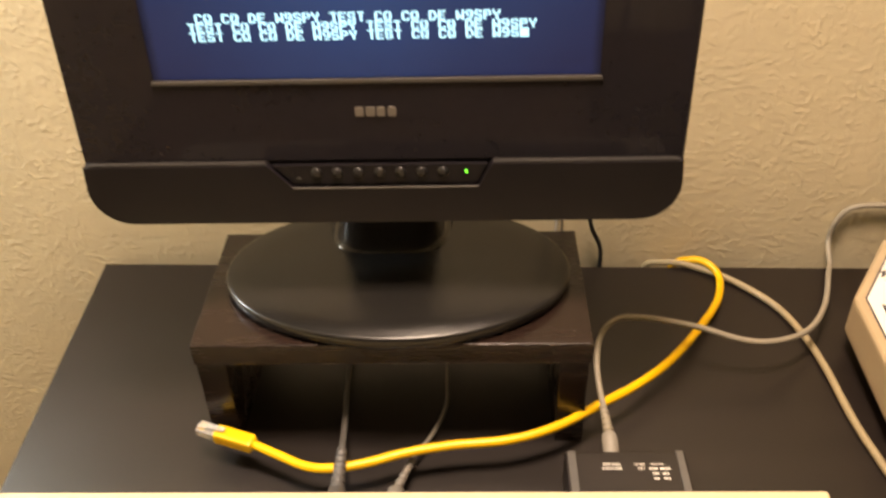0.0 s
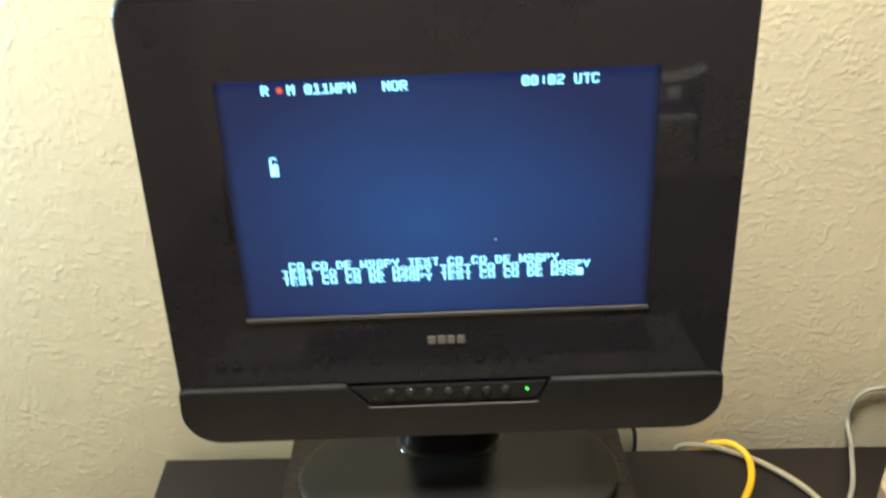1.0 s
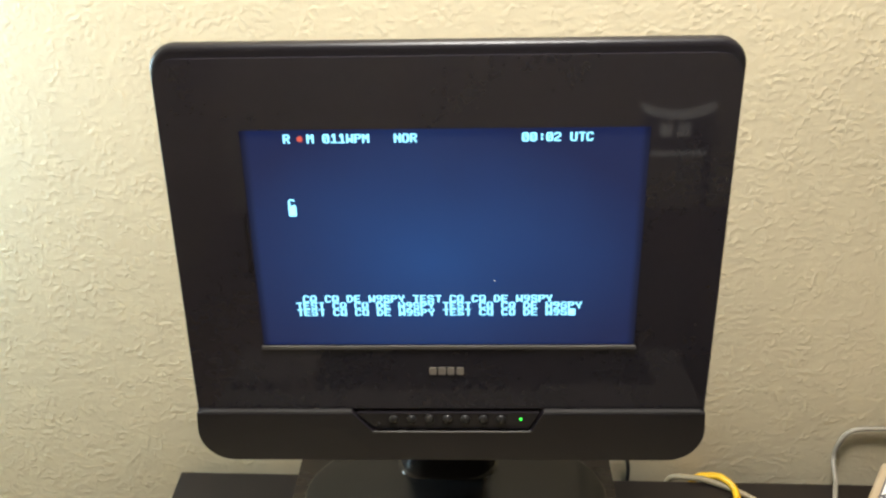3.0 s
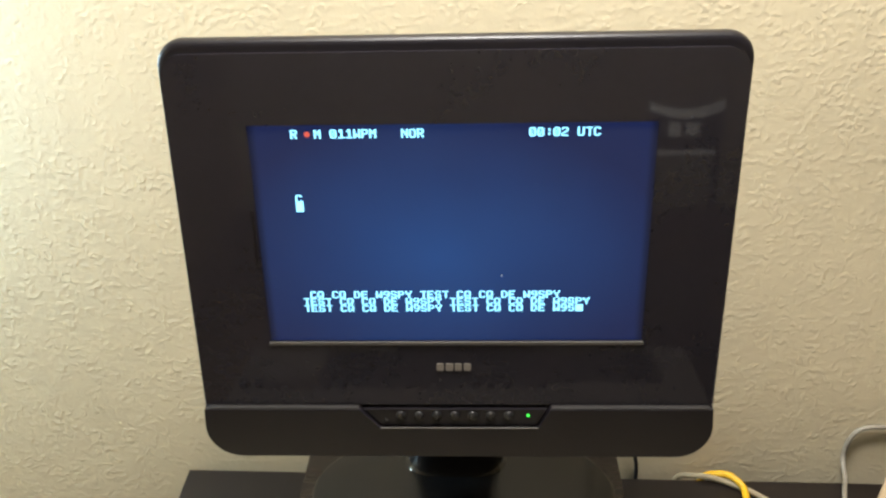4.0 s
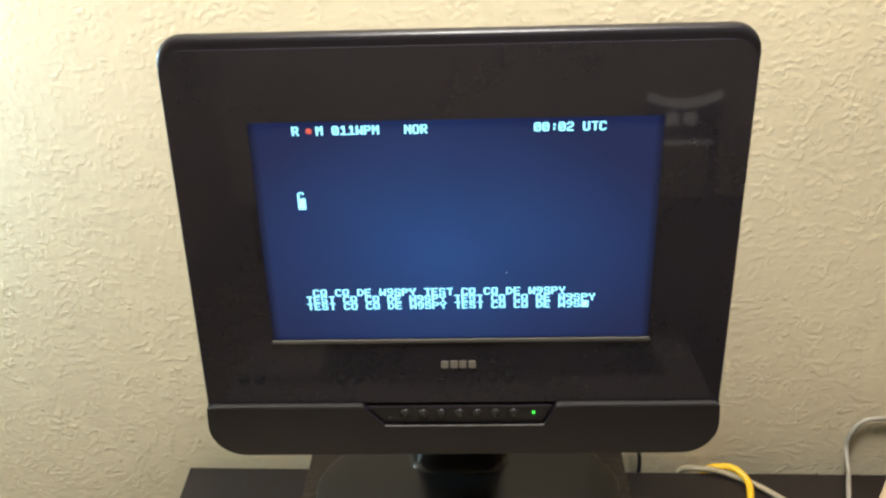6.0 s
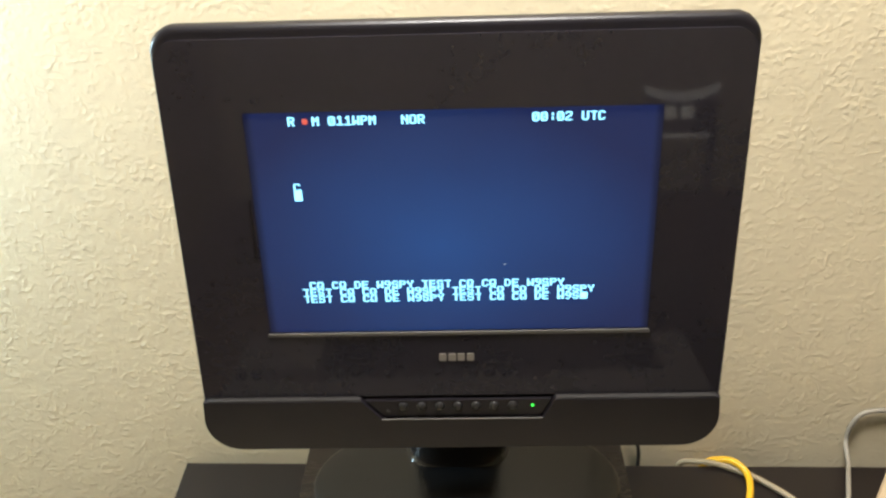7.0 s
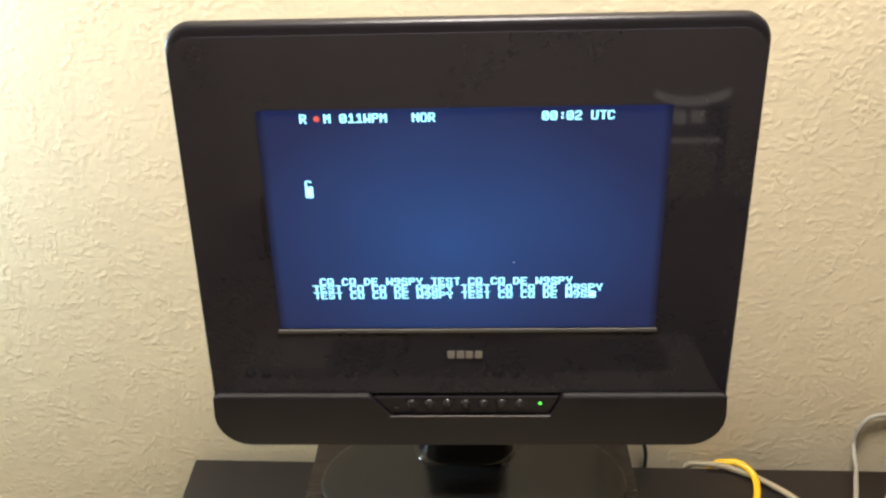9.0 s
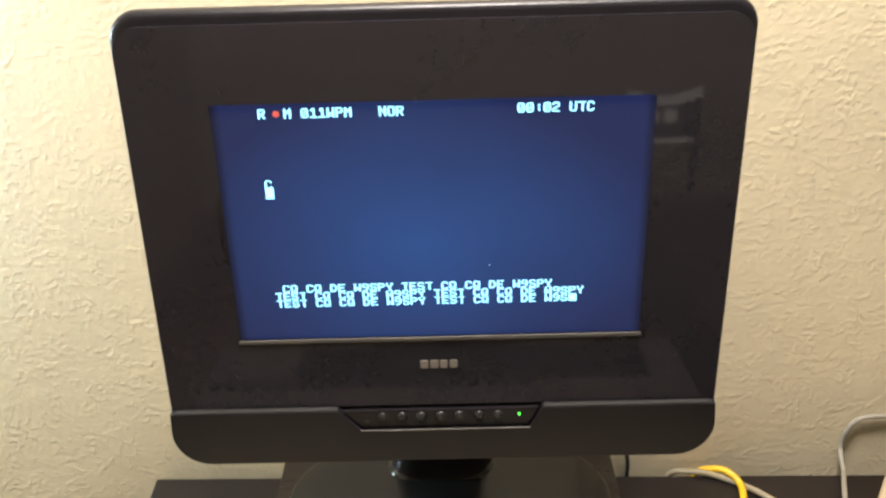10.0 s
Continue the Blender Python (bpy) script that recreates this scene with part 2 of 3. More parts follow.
def tube(points, radii, sides=12, steps=10, smooth_line=True):
    """A round tube along a line; radii: one radius, or one for each place along the line."""
    line = glide(points, steps) if smooth_line else [Vector(q) for q in points]
    rings, up = [], None
    for i, c in enumerate(line):
        way = (line[min(i + 1, len(line) - 1)] - line[max(i - 1, 0)]).normalized()
        if up is None:
            up = way.orthogonal().normalized()
        up = (up - way * up.dot(way)).normalized()
        side = way.cross(up)
        r = radii[i] if isinstance(radii, (list, tuple)) else radii
        rings.append([c + (up * math.cos(a) + side * math.sin(a)) * r for a in (2 * math.pi * k / sides for k in range(sides))])
    return loft(rings)


def ribbed(a, b, r0, r1, ribs):
    """A strain relief from a to b: a tapering sleeve with raised ribs."""
    a, b = Vector(a), Vector(b)
    pts, rad = [], []
    for i in range(ribs):
        for f, k in ((0.0, 0.78), (0.12, 1.0), (0.55, 1.0), (0.67, 0.78)):
            s = (i + f) / ribs
            pts.append(a.lerp(b, s))
            rad.append((r0 + (r1 - r0) * s) * k)
    pts.append(b)
    rad.append(r1 * 0.9)
    return tube(pts, rad, sides=14, smooth_line=False)


def along(a, b, w, h, bevel=0.0008):
    """A block whose axis runs from a to b, w wide and h high."""
    a, b = Vector(a), Vector(b)
    way = (b - a).normalized()
    side = way.cross(Vector((0, 0, 1))).normalized()
    up = side.cross(way)
    return prism([a + side * w / 2 * i + up * h / 2 * j for i, j in ((-1, -1), (1, -1), (1, 1), (-1, 1))], b - a, bevel)


# Screen characters on a grid of seven by seven dots: columns of dots as the terminal draws them.
DOTS = {
    "0": ".#####./##..###/##.#.##/##.#.##/##.#.##/###..##/.#####.", "1": "..###../.####../...##../...##../...##../...##../#######",
    "2": ".#####./##...##/.....##/...###./.###.../##...../#######", "9": ".#####./##...##/##...##/.######/.....##/....##./.####..",
    "C": ".#####./##...##/##...../##...../##...../##...##/.#####.", "D": "#####../##..##./##...##/##...##/##...##/##..##./#####..",
    "E": "#######/##...../##...../######./##...../##...../#######", "M": "##...##/###.###/#######/##.#.##/##...##/##...##/##...##",
    "N": "##...##/###..##/####.##/##.####/##..###/##...##/##...##", "O": ".#####./##...##/##...##/##...##/##...##/##...##/.#####.",
    "P": "######./##...##/##...##/######./##...../##...../##.....", "Q": ".#####./##...##/##...##/##...##/##.#.##/##..##./.###.##",
    "R": "######./##...##/##...##/######./##.##../##..##./##...##", "S": ".#####./##...##/##...../.#####./.....##/##...##/.#####.",
    "T": "#######/...##../...##../...##../...##../...##../...##..", "U": "##...##/##...##/##...##/##...##/##...##/##...##/.#####.",
    "W": "##...##/##...##/##...##/##.#.##/#######/###.###/##...##", "Y": "##...##/##...##/.##.##./..###../...##../...##../...##..",
    ":": "......./...##../...##../......./...##../...##../.......", "#": "########/########/########/########/########/########/########",
}


def screen_line(text, place, pitch, w, h, mat, parent):
    """A line of lit characters in equal cells, each a part: every run of lit dots in a row is one bar."""
    for i, ch in enumerate(text):
        if ch == " ":
            continue
        bm = bmesh.new()
        for r, dots in enumerate(DOTS[ch].split("/")):
            k = 0
            while k < len(dots):
                n = k
                while n < len(dots) and dots[n] == "#":
                    n += 1
                if n > k:
                    u0, u1, v0, v1 = i * pitch + k * w / 7, i * pitch + n * w / 7, (6 - r) * h / 7, (7 - r) * h / 7
                    bm.faces.new([bm.verts.new(place(u, v)) for u, v in ((u0, v0), (u1, v0), (u1, v1), (u0, v1))])
                k = max(n, k + 1)
        part("character", bm, mat, parent)


FACE_CACHE = {}


def glyph(ch):
    """Vertices and faces of a character of the built-in font, drawn to fill a unit cell."""
    if ch not in FACE_CACHE:
        cu = bpy.data.curves.new("glyph", "FONT")
        cu.body, cu.resolution_u, cu.offset = ch, 3, 0.034
        ob = new("glyph", cu)
        me = bpy.data.meshes.new_from_object(ob.evaluated_get(bpy.context.evaluated_depsgraph_get()))
        co = [v.co.copy() for v in me.vertices]
        lo = [min(c[k] for c in co) for k in (0, 1)]
        hi = [max(c[k] for c in co) for k in (0, 1)]
        w, h = hi[0] - lo[0], max(hi[1] - lo[1], 0.1)
        if w < 0.36:
            lo[0], w = (lo[0] + hi[0]) / 2 - 0.24, 0.48
        if ch == ":":
            lo[1], h = lo[1] - 0.05, 0.75
        FACE_CACHE[ch] = ([((c[0] - lo[0]) / w, (c[1] - lo[1]) / h) for c in co], [tuple(f.vertices) for f in me.polygons])
        bpy.data.objects.remove(ob)
        bpy.data.meshes.remove(me)
        bpy.data.curves.remove(cu)
    return FACE_CACHE[ch]


def letters(name, text, place, pitch, w, h, mat, parent, label):
    """Flat letters in equal cells, each a part; place(u, v) gives the point u along the line and v up."""
    for i, ch in enumerate(text):
        if ch == " ":
            continue
        co, faces = glyph(ch)
        bm = bmesh.new()
        vs = [bm.verts.new(place(i * pitch + u * w, v * h)) for u, v in co]
        for f in faces:
            bm.faces.new([vs[k] for k in f])
        part(name, bm, mat, parent, label)


# ---- the room ----
X0, X1, Y0, Y1, TOP = -1.15, 2.7, -3.6, 0.03, 2.44


def slab(name, dims, mat, label, category):
    return tagged(part(name, box(*dims), mat), label, category, kind="structure")


slab("wall_north", (X0 - 0.1, X1 + 0.1, Y1, Y1 + 0.1, 0, TOP), M_WALL, "tan painted wall with sprayed knock-down texture", "wall")
slab("wall_south", (X0 - 0.1, X1 + 0.1, Y0 - 0.1, Y0, 0, TOP), M_WALL, "plain tan painted wall closing the room", "wall")
slab("wall_west", (X0 - 0.1, X0, Y0, Y1, 0, TOP), M_WALL, "plain tan painted side wall of the room", "wall")
slab("wall_east", (X1, X1 + 0.1, Y0, Y1, 0, TOP), M_WALL, "plain tan painted side wall of the room", "wall")
slab("floor", (X0 - 0.1, X1 + 0.1, Y0 - 0.1, Y1 + 0.1, -0.1, 0), M_FLOOR, "brown carpeted floor under the desk", "floor")
slab("ceiling", (X0 - 0.1, X1 + 0.1, Y0 - 0.1, Y1 + 0.1, TOP, TOP + 0.1), M_CEIL, "plain white ceiling of the room", "ceiling")

lamp = thing("ceiling_lamp", "round white ceiling lamp, lit warm", "lamp")
lamp.location = LAMP


def turned(profile, sides=40):
    return loft([[(r * math.cos(a), r * math.sin(a), z) for a in (2 * math.pi * k / sides for k in range(sides))] for r, z in profile])


part("canopy", turned([(0.10, 0.08), (0.19, 0.075), (0.20, 0.05), (0.195, 0.03)]), M_WHITE, lamp, smooth=True)
part("diffuser", turned([(0.188, 0.03), (0.185, 0.0), (0.16, -0.03), (0.11, -0.052), (0.04, -0.062)]), M_DIFFUSER, lamp,
     "lit frosted glass bowl", True)

wall_lamp = thing("wall_lamp", "white wall lamp with a lit cool-white glass globe", "lamp")
wall_lamp.location = (GLOBE[0], Y1, GLOBE[1])
part("backplate", loft([[(r * math.cos(a), d, r * math.sin(a)) for a in (2 * math.pi * k / 32 for k in range(32))]
                        for r, d in ((0.030, 0.0), (0.030, -0.003), (0.026, -0.006), (0.012, -0.008))]), M_WHITE, wall_lamp, smooth=True)
part("arm", tube([(0, -0.006, 0), (0, -0.055, 0)], 0.010, smooth_line=False), M_WHITE, wall_lamp, smooth=True)
globe_mesh = bmesh.new()
bmesh.ops.create_uvsphere(globe_mesh, u_segments=28, v_segments=16, radius=0.033)
for v in globe_mesh.verts:
    v.co.y -= 0.085
part("globe", globe_mesh, M_GLOBE, wall_lamp, "lit frosted glass globe", True)

# ---- the desk ----
DESK = 0.75
desk = thing("desk", "black-brown laminate desk standing against the wall", "desk")
part("desktop", prism([(-0.3540, 0.0172, DESK - 0.028), (-0.3360, -0.80, DESK - 0.028), (1.1300, -0.835, DESK - 0.028), (1.1300, -0.0175, DESK - 0.028)], (0, 0, 0.028), 0.0018), M_DESK, desk)
for x in (-0.332, 1.105):
    part("side_panel", box(x, x + 0.018, -0.76, -0.02, 0, DESK - 0.028, 0.001), M_DESK, desk)
part("back_panel", box(-0.314, 1.105, -0.06, -0.045, 0.25, DESK - 0.028, 0.001), M_DESK, desk)

# ---- the riser ----
RZ = 0.873
riser = thing("monitor_riser", "dark walnut laminate riser box, open in front", "riser")
part("top_board", box(-0.1670, 0.1705, -0.2535, -0.095, RZ - 0.022, RZ, 0.0012), M_RISER, riser)
part("side_board", box(-0.1660, -0.1410, -0.2515, -0.097, DESK, RZ - 0.022, 0.0010), M_RISER, riser)
part("side_board", box(0.1440, 0.1690, -0.2515, -0.097, DESK, RZ - 0.022, 0.0010), M_RISER, riser)
part("back_rail", box(-0.1410, 0.1440, -0.112, -0.099, RZ - 0.052, RZ - 0.022, 0.0010), M_RISER, riser)

# ---- the television ----
tv = thing("television", "black flat-screen television with blue text screen lit", "television")
LEAN_BACK = 0.0495


def on_tv(x, z, d=0.0):
    """A point of the television: d behind its leaning front."""
    return Vector((x, -0.1955 + (z - 1.089) * LEAN_BACK + d, z))


def outline(inset, d, n=10, top=None, z0=0.9645, z1=1.3582, r_top=0.0225, r_bottom=0.034):
    """The rounded outline of the set, a little narrower at the top."""
    pts = []
    for sx, sz, start in ((1, -1, -90), (1, 1, 0), (-1, 1, 90), (-1, -1, 180)):
        r = max((r_top if sz > 0 else r_bottom) - inset, 0.003)
        hw = (0.2345 if sz > 0 else 0.2372) - inset
        shift = 0.0018 if sz > 0 else 0.0
        zc = (z1 - (inset if top is None else top) - r) if sz > 0 else (z0 + inset + r)
        for k in range(n + 1):
            a = radians(start + 90 * k / n)
            pts.append(on_tv(shift + sx * (hw - r) + r * math.cos(a), zc + r * math.sin(a), d))
    return pts


part("cabinet", loft([outline(0.006, 0.0022), outline(0.0030, 0.0026), outline(0.0010, 0.0045), outline(0, 0.008),
                      outline(0, 0.011), outline(0.0015, 0.0135), outline(0.012, 0.020), outline(0.016, 0.034), outline(0.05, 0.066), outline(0.075, 0.07)]),
     M_BLACK, tv, smooth=True)

SX, SZ0, SZ1 = 0.1655, 1.0885, 1.2895
Z_BAR = 1.0190


def front_panel():
    bm = bmesh.new()
    edge = outline(0.0032, 0, top=0.0105)
    outer = [on_tv(p.x, p.z, -0.0008) for p in edge if p.z > Z_BAR + 0.004]
    right = [p for p in outer if p.x > 0]
    left = [p for p in outer if p.x <= 0]
    outer = [on_tv(0.2335, Z_BAR + 0.002, -0.0008), *right, *left, on_tv(-0.2335, Z_BAR + 0.002, -0.0008)]
    inner = [on_tv(x, z, -0.0008) for x, z in ((SX, SZ0), (SX, SZ1), (-SX, SZ1), (-SX, SZ0))]
    loops = []
    for loop in (outer, inner):
        vs = [bm.verts.new(p) for p in loop]
        loops.append([bm.edges.new((vs[i], vs[(i + 1) % len(vs)])) for i in range(len(vs))])
    bmesh.ops.triangle_fill(bm, edges=loops[0] + loops[1], use_beauty=True)
    for loop in loops:
        r = bmesh.ops.extrude_edge_only(bm, edges=loop)
        for v in r["geom"]:
            if isinstance(v, bmesh.types.BMVert):
                v.co.y += 0.0036
    return bm


part("front_panel", front_panel(), M_GLOSS, tv, "glossy piano-black bezel")
screen = part("screen", prism([on_tv(x, z, 0.0009) for x, z in ((-SX, SZ0), (SX, SZ0), (SX, SZ1), (-SX, SZ1))], (0, 0.0012, 0)), M_LCD, tv,
              "lit blue screen with pale cyan text")
part("screen_lip", prism([on_tv(x, z, -0.0022) for x, z in ((-SX - 0.002, SZ0 - 0.0034), (SX + 0.002, SZ0 - 0.0034), (SX + 0.0012, SZ0), (-SX - 0.0012, SZ0))],
                         (0, 0.004, 0), 0.0006), M_LIP, tv, "thin grey lip below the screen")
part("latch_slot", prism([on_tv(x, z, -0.0014) for x, z in ((-0.1695, 1.163), (-0.1675, 1.163), (-0.1675, 1.216), (-0.1695, 1.216))], (0, 0.001, 0)), M_BLACK, tv)

bar = [on_tv(p.x, p.z, -0.0062) for p in outline(0.0015, 0, n=8) if p.z < Z_BAR - 0.012]
bar_right = [p for p in bar if p.x > 0]
bar_left = [p for p in bar if p.x <= 0]
bar = [*bar_left, *bar_right, on_tv(0.2345, Z_BAR, -0.0062), on_tv(0.0865, Z_BAR, -0.0062), on_tv(0.0760, 0.9990, -0.0062),
       on_tv(-0.0710, 0.9990, -0.0062), on_tv(-0.0890, Z_BAR, -0.0062), on_tv(-0.2345, Z_BAR, -0.0062)]
part("speaker_bar", prism(bar, (0, 0.0085, 0), 0.0009), M_BLACK, tv, "satin black speaker bar with a notched middle")
for x0, x1 in ((-0.2300, -0.0900), (0.0875, 0.2310)):
    part("trim_strip", prism([on_tv(x, z, -0.0058) for x, z in ((x0, Z_BAR + 0.0002), (x1, Z_BAR + 0.0002), (x1, Z_BAR + 0.0014), (x0, Z_BAR + 0.0014))],
                             (0, 0.0052, 0), 0.0004), M_TRIM, tv, "thin grey trim line")
control = part("control_strip", prism([on_tv(x, z, -0.0030) for x, z in ((-0.0690, 0.9998), (0.0740, 0.9998), (0.0830, 1.0170), (-0.0855, 1.0170))],
                                      (0, 0.004, 0)), M_BLACK, tv, "recessed black control strip")
def dome(x, z, r, d, depth):
    rings = []
    for k in range(4):
        a = k / 3.4 * math.pi / 2
        rings.append([on_tv(x + r * math.cos(a) * math.cos(b), z + r * math.cos(a) * math.sin(b), d - depth * math.sin(a))
                      for b in (2 * math.pi * j / 14 for j in range(14))])
    return loft(rings)


for i in range(7):
    x = -0.0512 + i * 0.0166
    part("button", dome(x, 1.0108, 0.0046, -0.0030, 0.0028), M_BUTTON, control, "", True)
    part("button_mark", prism([on_tv(x + a, 1.0038 + b, -0.0032) for a, b in ((-0.0026, -0.0006), (0.0026, -0.0006), (0.0026, 0.0006), (-0.0026, 0.0006))],
                              (0, -0.0002, 0)), M_TRIM, control)


part("power_light", dome(0.0665, 1.0106, 0.0014, -0.0030, 0.0012), M_GREEN, control, "small lit green power light", True)
# highlight along the recess's lower edge, put into the lip's lighter grey
part("control_lip_highlight", prism([on_tv(x, z, -0.0066) for x, z in ((-0.0712, 0.9976), (0.0762, 0.9976), (0.0762, 0.9990), (-0.0712, 0.9990))], (0, 0.004, 0), 0.0004),
     M_LIP, control, "thin lower lip, its highlight put into a lighter grey")
part("sensor_window", dome(-0.0655, 1.0050, 0.0018, -0.0030, 0.0006), M_TRIM, control, "", True)
for i, w in enumerate((0.0066, 0.0070, 0.0064, 0.0066)):
    x = -0.0170 + i * 0.0082
    part("badge_mark", prism([on_tv(x + a * w, 1.0580 + b * 0.0074, -0.0008) for a, b in ((0.12, 0), (0.88, 0), (1, 0.2), (1, 0.8), (0.88, 1), (0.12, 1), (0, 0.8), (0, 0.2))],
                             (0, -0.0008, 0)), M_LOGO, tv, "silver badge mark")

# characters on the screen
COL, CW = 0.006440, 0.0056


def row(z, h, first, d):
    return lambda u, v: on_tv(first + u, z + v, d)


for i, (text, first, z, h) in enumerate((("R  M 011WPM   NOR             00:02 UTC", -0.1302, 1.2778, 0.0074),
                          ("CQ CQ DE W9SPY TEST CQ CQ DE W9SPY", -0.1262, 1.1315, 0.0069),
                          ("TEST CQ CQ DE W9SPY TEST CQ CQ DE W9SPY", -0.1326, 1.1250, 0.0066),
                          ("TEST CQ CQ DE W9SPY TEST CQ CQ DE W9S#", -0.1324, 1.1183, 0.0065),
                          ("C", -0.1309, 1.2222, 0.0070), ("#", -0.1309, 1.2140, 0.0096))):
    screen_line(text, row(z, h, first, 0.0006 - i * 0.00012), COL, CW, h, M_TEXT, screen)
part("recording_dot", dome(-0.1166, 1.2812, 0.0025, 0.0009, 0.0004), M_RED, screen, "small red dot")

part("bright_speck", dome(0.0417, 1.1523, 0.0006, 0.0009, 0.0003), M_WHITEINK, screen, "tiny pale speck")

# stand
def ellipse(s, z, cx=0.0035, cy=-0.164, a=0.1555, b=0.0975, sides=64):
    return [(cx + s * a * math.cos(t), cy + s * b * math.sin(t), z) for t in (2 * math.pi * k / sides for k in range(sides))]


part("stand_base", loft([ellipse(0.965, RZ), ellipse(0.980, RZ + 0.0008), ellipse(0.996, RZ + 0.0045), ellipse(1.0, RZ + 0.0075), ellipse(0.9985, RZ + 0.0098),
                         ellipse(0.9935, RZ + 0.0116), ellipse(0.985, RZ + 0.0127), ellipse(0.970, RZ + 0.0133), ellipse(0.80, RZ + 0.0150),
                         ellipse(0.55, RZ + 0.0168), ellipse(0.2, RZ + 0.0180)]), M_BASE, tv, "hazy black oval stand base with a crisp rim", True)


def neck_ring(w, dpt, z, cy, n=40):
    """A rounded block's outline."""
    pts = []
    for k in range(n):
        t = 2 * math.pi * k / n
        c, s = math.cos(t), math.sin(t)
        pts.append((-0.0040 + w * math.copysign(abs(c) ** 0.55, c), cy + dpt * math.copysign(abs(s) ** 0.55, s), z))
    return pts


part("stand_neck", loft([neck_ring(0.0590, 0.0400, RZ + 0.0150, -0.113), neck_ring(0.0530, 0.0385, RZ + 0.0175, -0.113), neck_ring(0.0490, 0.0375, RZ + 0.0225, -0.113),
                         neck_ring(0.0465, 0.0370, RZ + 0.030, -0.113), neck_ring(0.0450, 0.0365, RZ + 0.045, -0.113), neck_ring(0.044, 0.035, RZ + 0.17, -0.110),
                         neck_ring(0.040, 0.03, RZ + 0.18, -0.110)]),
     M_NECK, tv, "", True)

# ---- cables behind the set ----
power = thing("power_cord", "thin black cord hanging behind the television", "cable")
part("cord", tube([(0.185, -0.10, 1.0), (0.196, -0.05, 0.93), (0.198, 0.005, 0.845), (0.2045, 0.018, 0.797), (0.2165, 0.02, 0.766), (0.2180, 0.02, 0.732), (0.212, 0.02, 0.66)], 0.0025),
     M_KEY, power, smooth=True)
for x in (0.1655, 0.1715):
    lead = thing("aerial_lead", "pale grey lead hanging behind the television", "cable", "leads behind the set")
    part("lead", tube([(x - 0.01, -0.09, 1.0), (x - 0.002, -0.03, 0.9), (x, 0.016, 0.80), (x + 0.001, 0.018, 0.74), (x, 0.018, 0.66)], 0.0018), M_LABEL, lead, smooth=True)

# ---- yellow network cable ----
yellow = thing("network_cable", "bright yellow network cable curling across the desk", "cable")
PLUG_TIP, PLUG_MID, YEL = (-0.174, -0.261, 0.781), (-0.152, -0.269, 0.780), [(-0.124, -0.278, 0.779), (-0.100, -0.290, 0.779), (-0.073, -0.303, 0.779), (-0.049, -0.306, 0.780), (-0.020, -0.301, 0.781), (0.013, -0.291, 0.782), (0.052, -0.284, 0.783), (0.101, -0.279, 0.784), (0.141, -0.266, 0.785), (0.183, -0.240, 0.785), (0.224, -0.209, 0.780), (0.263, -0.169, 0.773), (0.303, -0.114, 0.765), (0.332, -0.065, 0.759), (0.342, -0.025, 0.757), (0.332, -0.007, 0.762), (0.317, 0.004, 0.758)]
part("jacket", tube(YEL + [(0.300, 0.018, 0.735), (0.29, 0.02, 0.66)], 0.0042), M_YELLOW, yellow, smooth=True)
plug = part("plug_body", along(PLUG_TIP, PLUG_MID, 0.0125, 0.0078), M_CLEAR, yellow, "clear plastic network plug")
tip, mid = Vector(PLUG_TIP), Vector(PLUG_MID)
way = (mid - tip).normalized()
side = way.cross(Vector((0, 0, 1))).normalized()
rise = side.cross(way)
part("locking_tab", along(tip + rise * 0.0045 + side * 0.0, mid + rise * 0.0090 + way * 0.004, 0.0052, 0.0014, 0.0004), M_CLEAR, plug, "clear locking tab")
for k in range(8):
    o = side * ((k - 3.5) * 0.00115)
    part("contact", along(tip + o + way * 0.0012 + rise * 0.0036, tip + o + way * 0.0075 + rise * 0.0036, 0.0006, 0.0010, 0), M_GOLD, plug)
part("boot", along(mid - way * 0.006, Vector(YEL[0]) + way * 0.002, 0.0142, 0.0120, 0.0028), M_YELLOW, yellow, "yellow moulded boot")
part("collar", tube([Vector(YEL[0]) - way * 0.004, Vector(YEL[0]) + way * 0.0025], 0.0060, smooth_line=False), M_YELLOW, yellow, smooth=True)

# ---- beige and grey cables ----
beige = thing("beige_cable", "beige round cable lying across the desk", "cable")
part("jacket", tube([(0.262, 0.018, 0.66), (0.268, 0.018, 0.735)] + [(0.291, 0.005, 0.754), (0.321, -0.004, 0.754), (0.358, -0.030, 0.754), (0.391, -0.070, 0.754), (0.407, -0.114, 0.754), (0.415, -0.163, 0.754), (0.419, -0.229, 0.754), (0.427, -0.284, 0.754)] + [(0.437, -0.34, 0.7545), (0.445, -0.42, 0.7545)], 0.0038), M_BEIGEC, beige, smooth=True)
grey = thing("grey_cable", "warm grey cable with a moulded round plug", "cable")
GREY, DIN = [(0.189, -0.259, 0.782), (0.186, -0.241, 0.788), (0.184, -0.207, 0.800), (0.191, -0.172, 0.806), (0.208, -0.153, 0.810), (0.235, -0.151, 0.810), (0.283, -0.157, 0.804), (0.324, -0.168, 0.797), (0.357, -0.166, 0.792), (0.398, -0.142, 0.784), (0.432, -0.093, 0.774), (0.461, -0.023, 0.762)], (0.189, -0.286, 0.774)
part("jacket", tube(GREY + [(0.4690, -0.004, 0.757), (0.4735, 0.023, 0.770), (0.4770, 0.0235, 0.797), (0.4900, 0.0235, 0.8135), (0.5250, 0.0235, 0.816), (0.60, 0.0235, 0.812), (0.68, 0.0235, 0.80)], 0.0029),
     M_GREYC, grey, smooth=True)
din, neck0 = Vector(DIN), Vector(GREY[0])
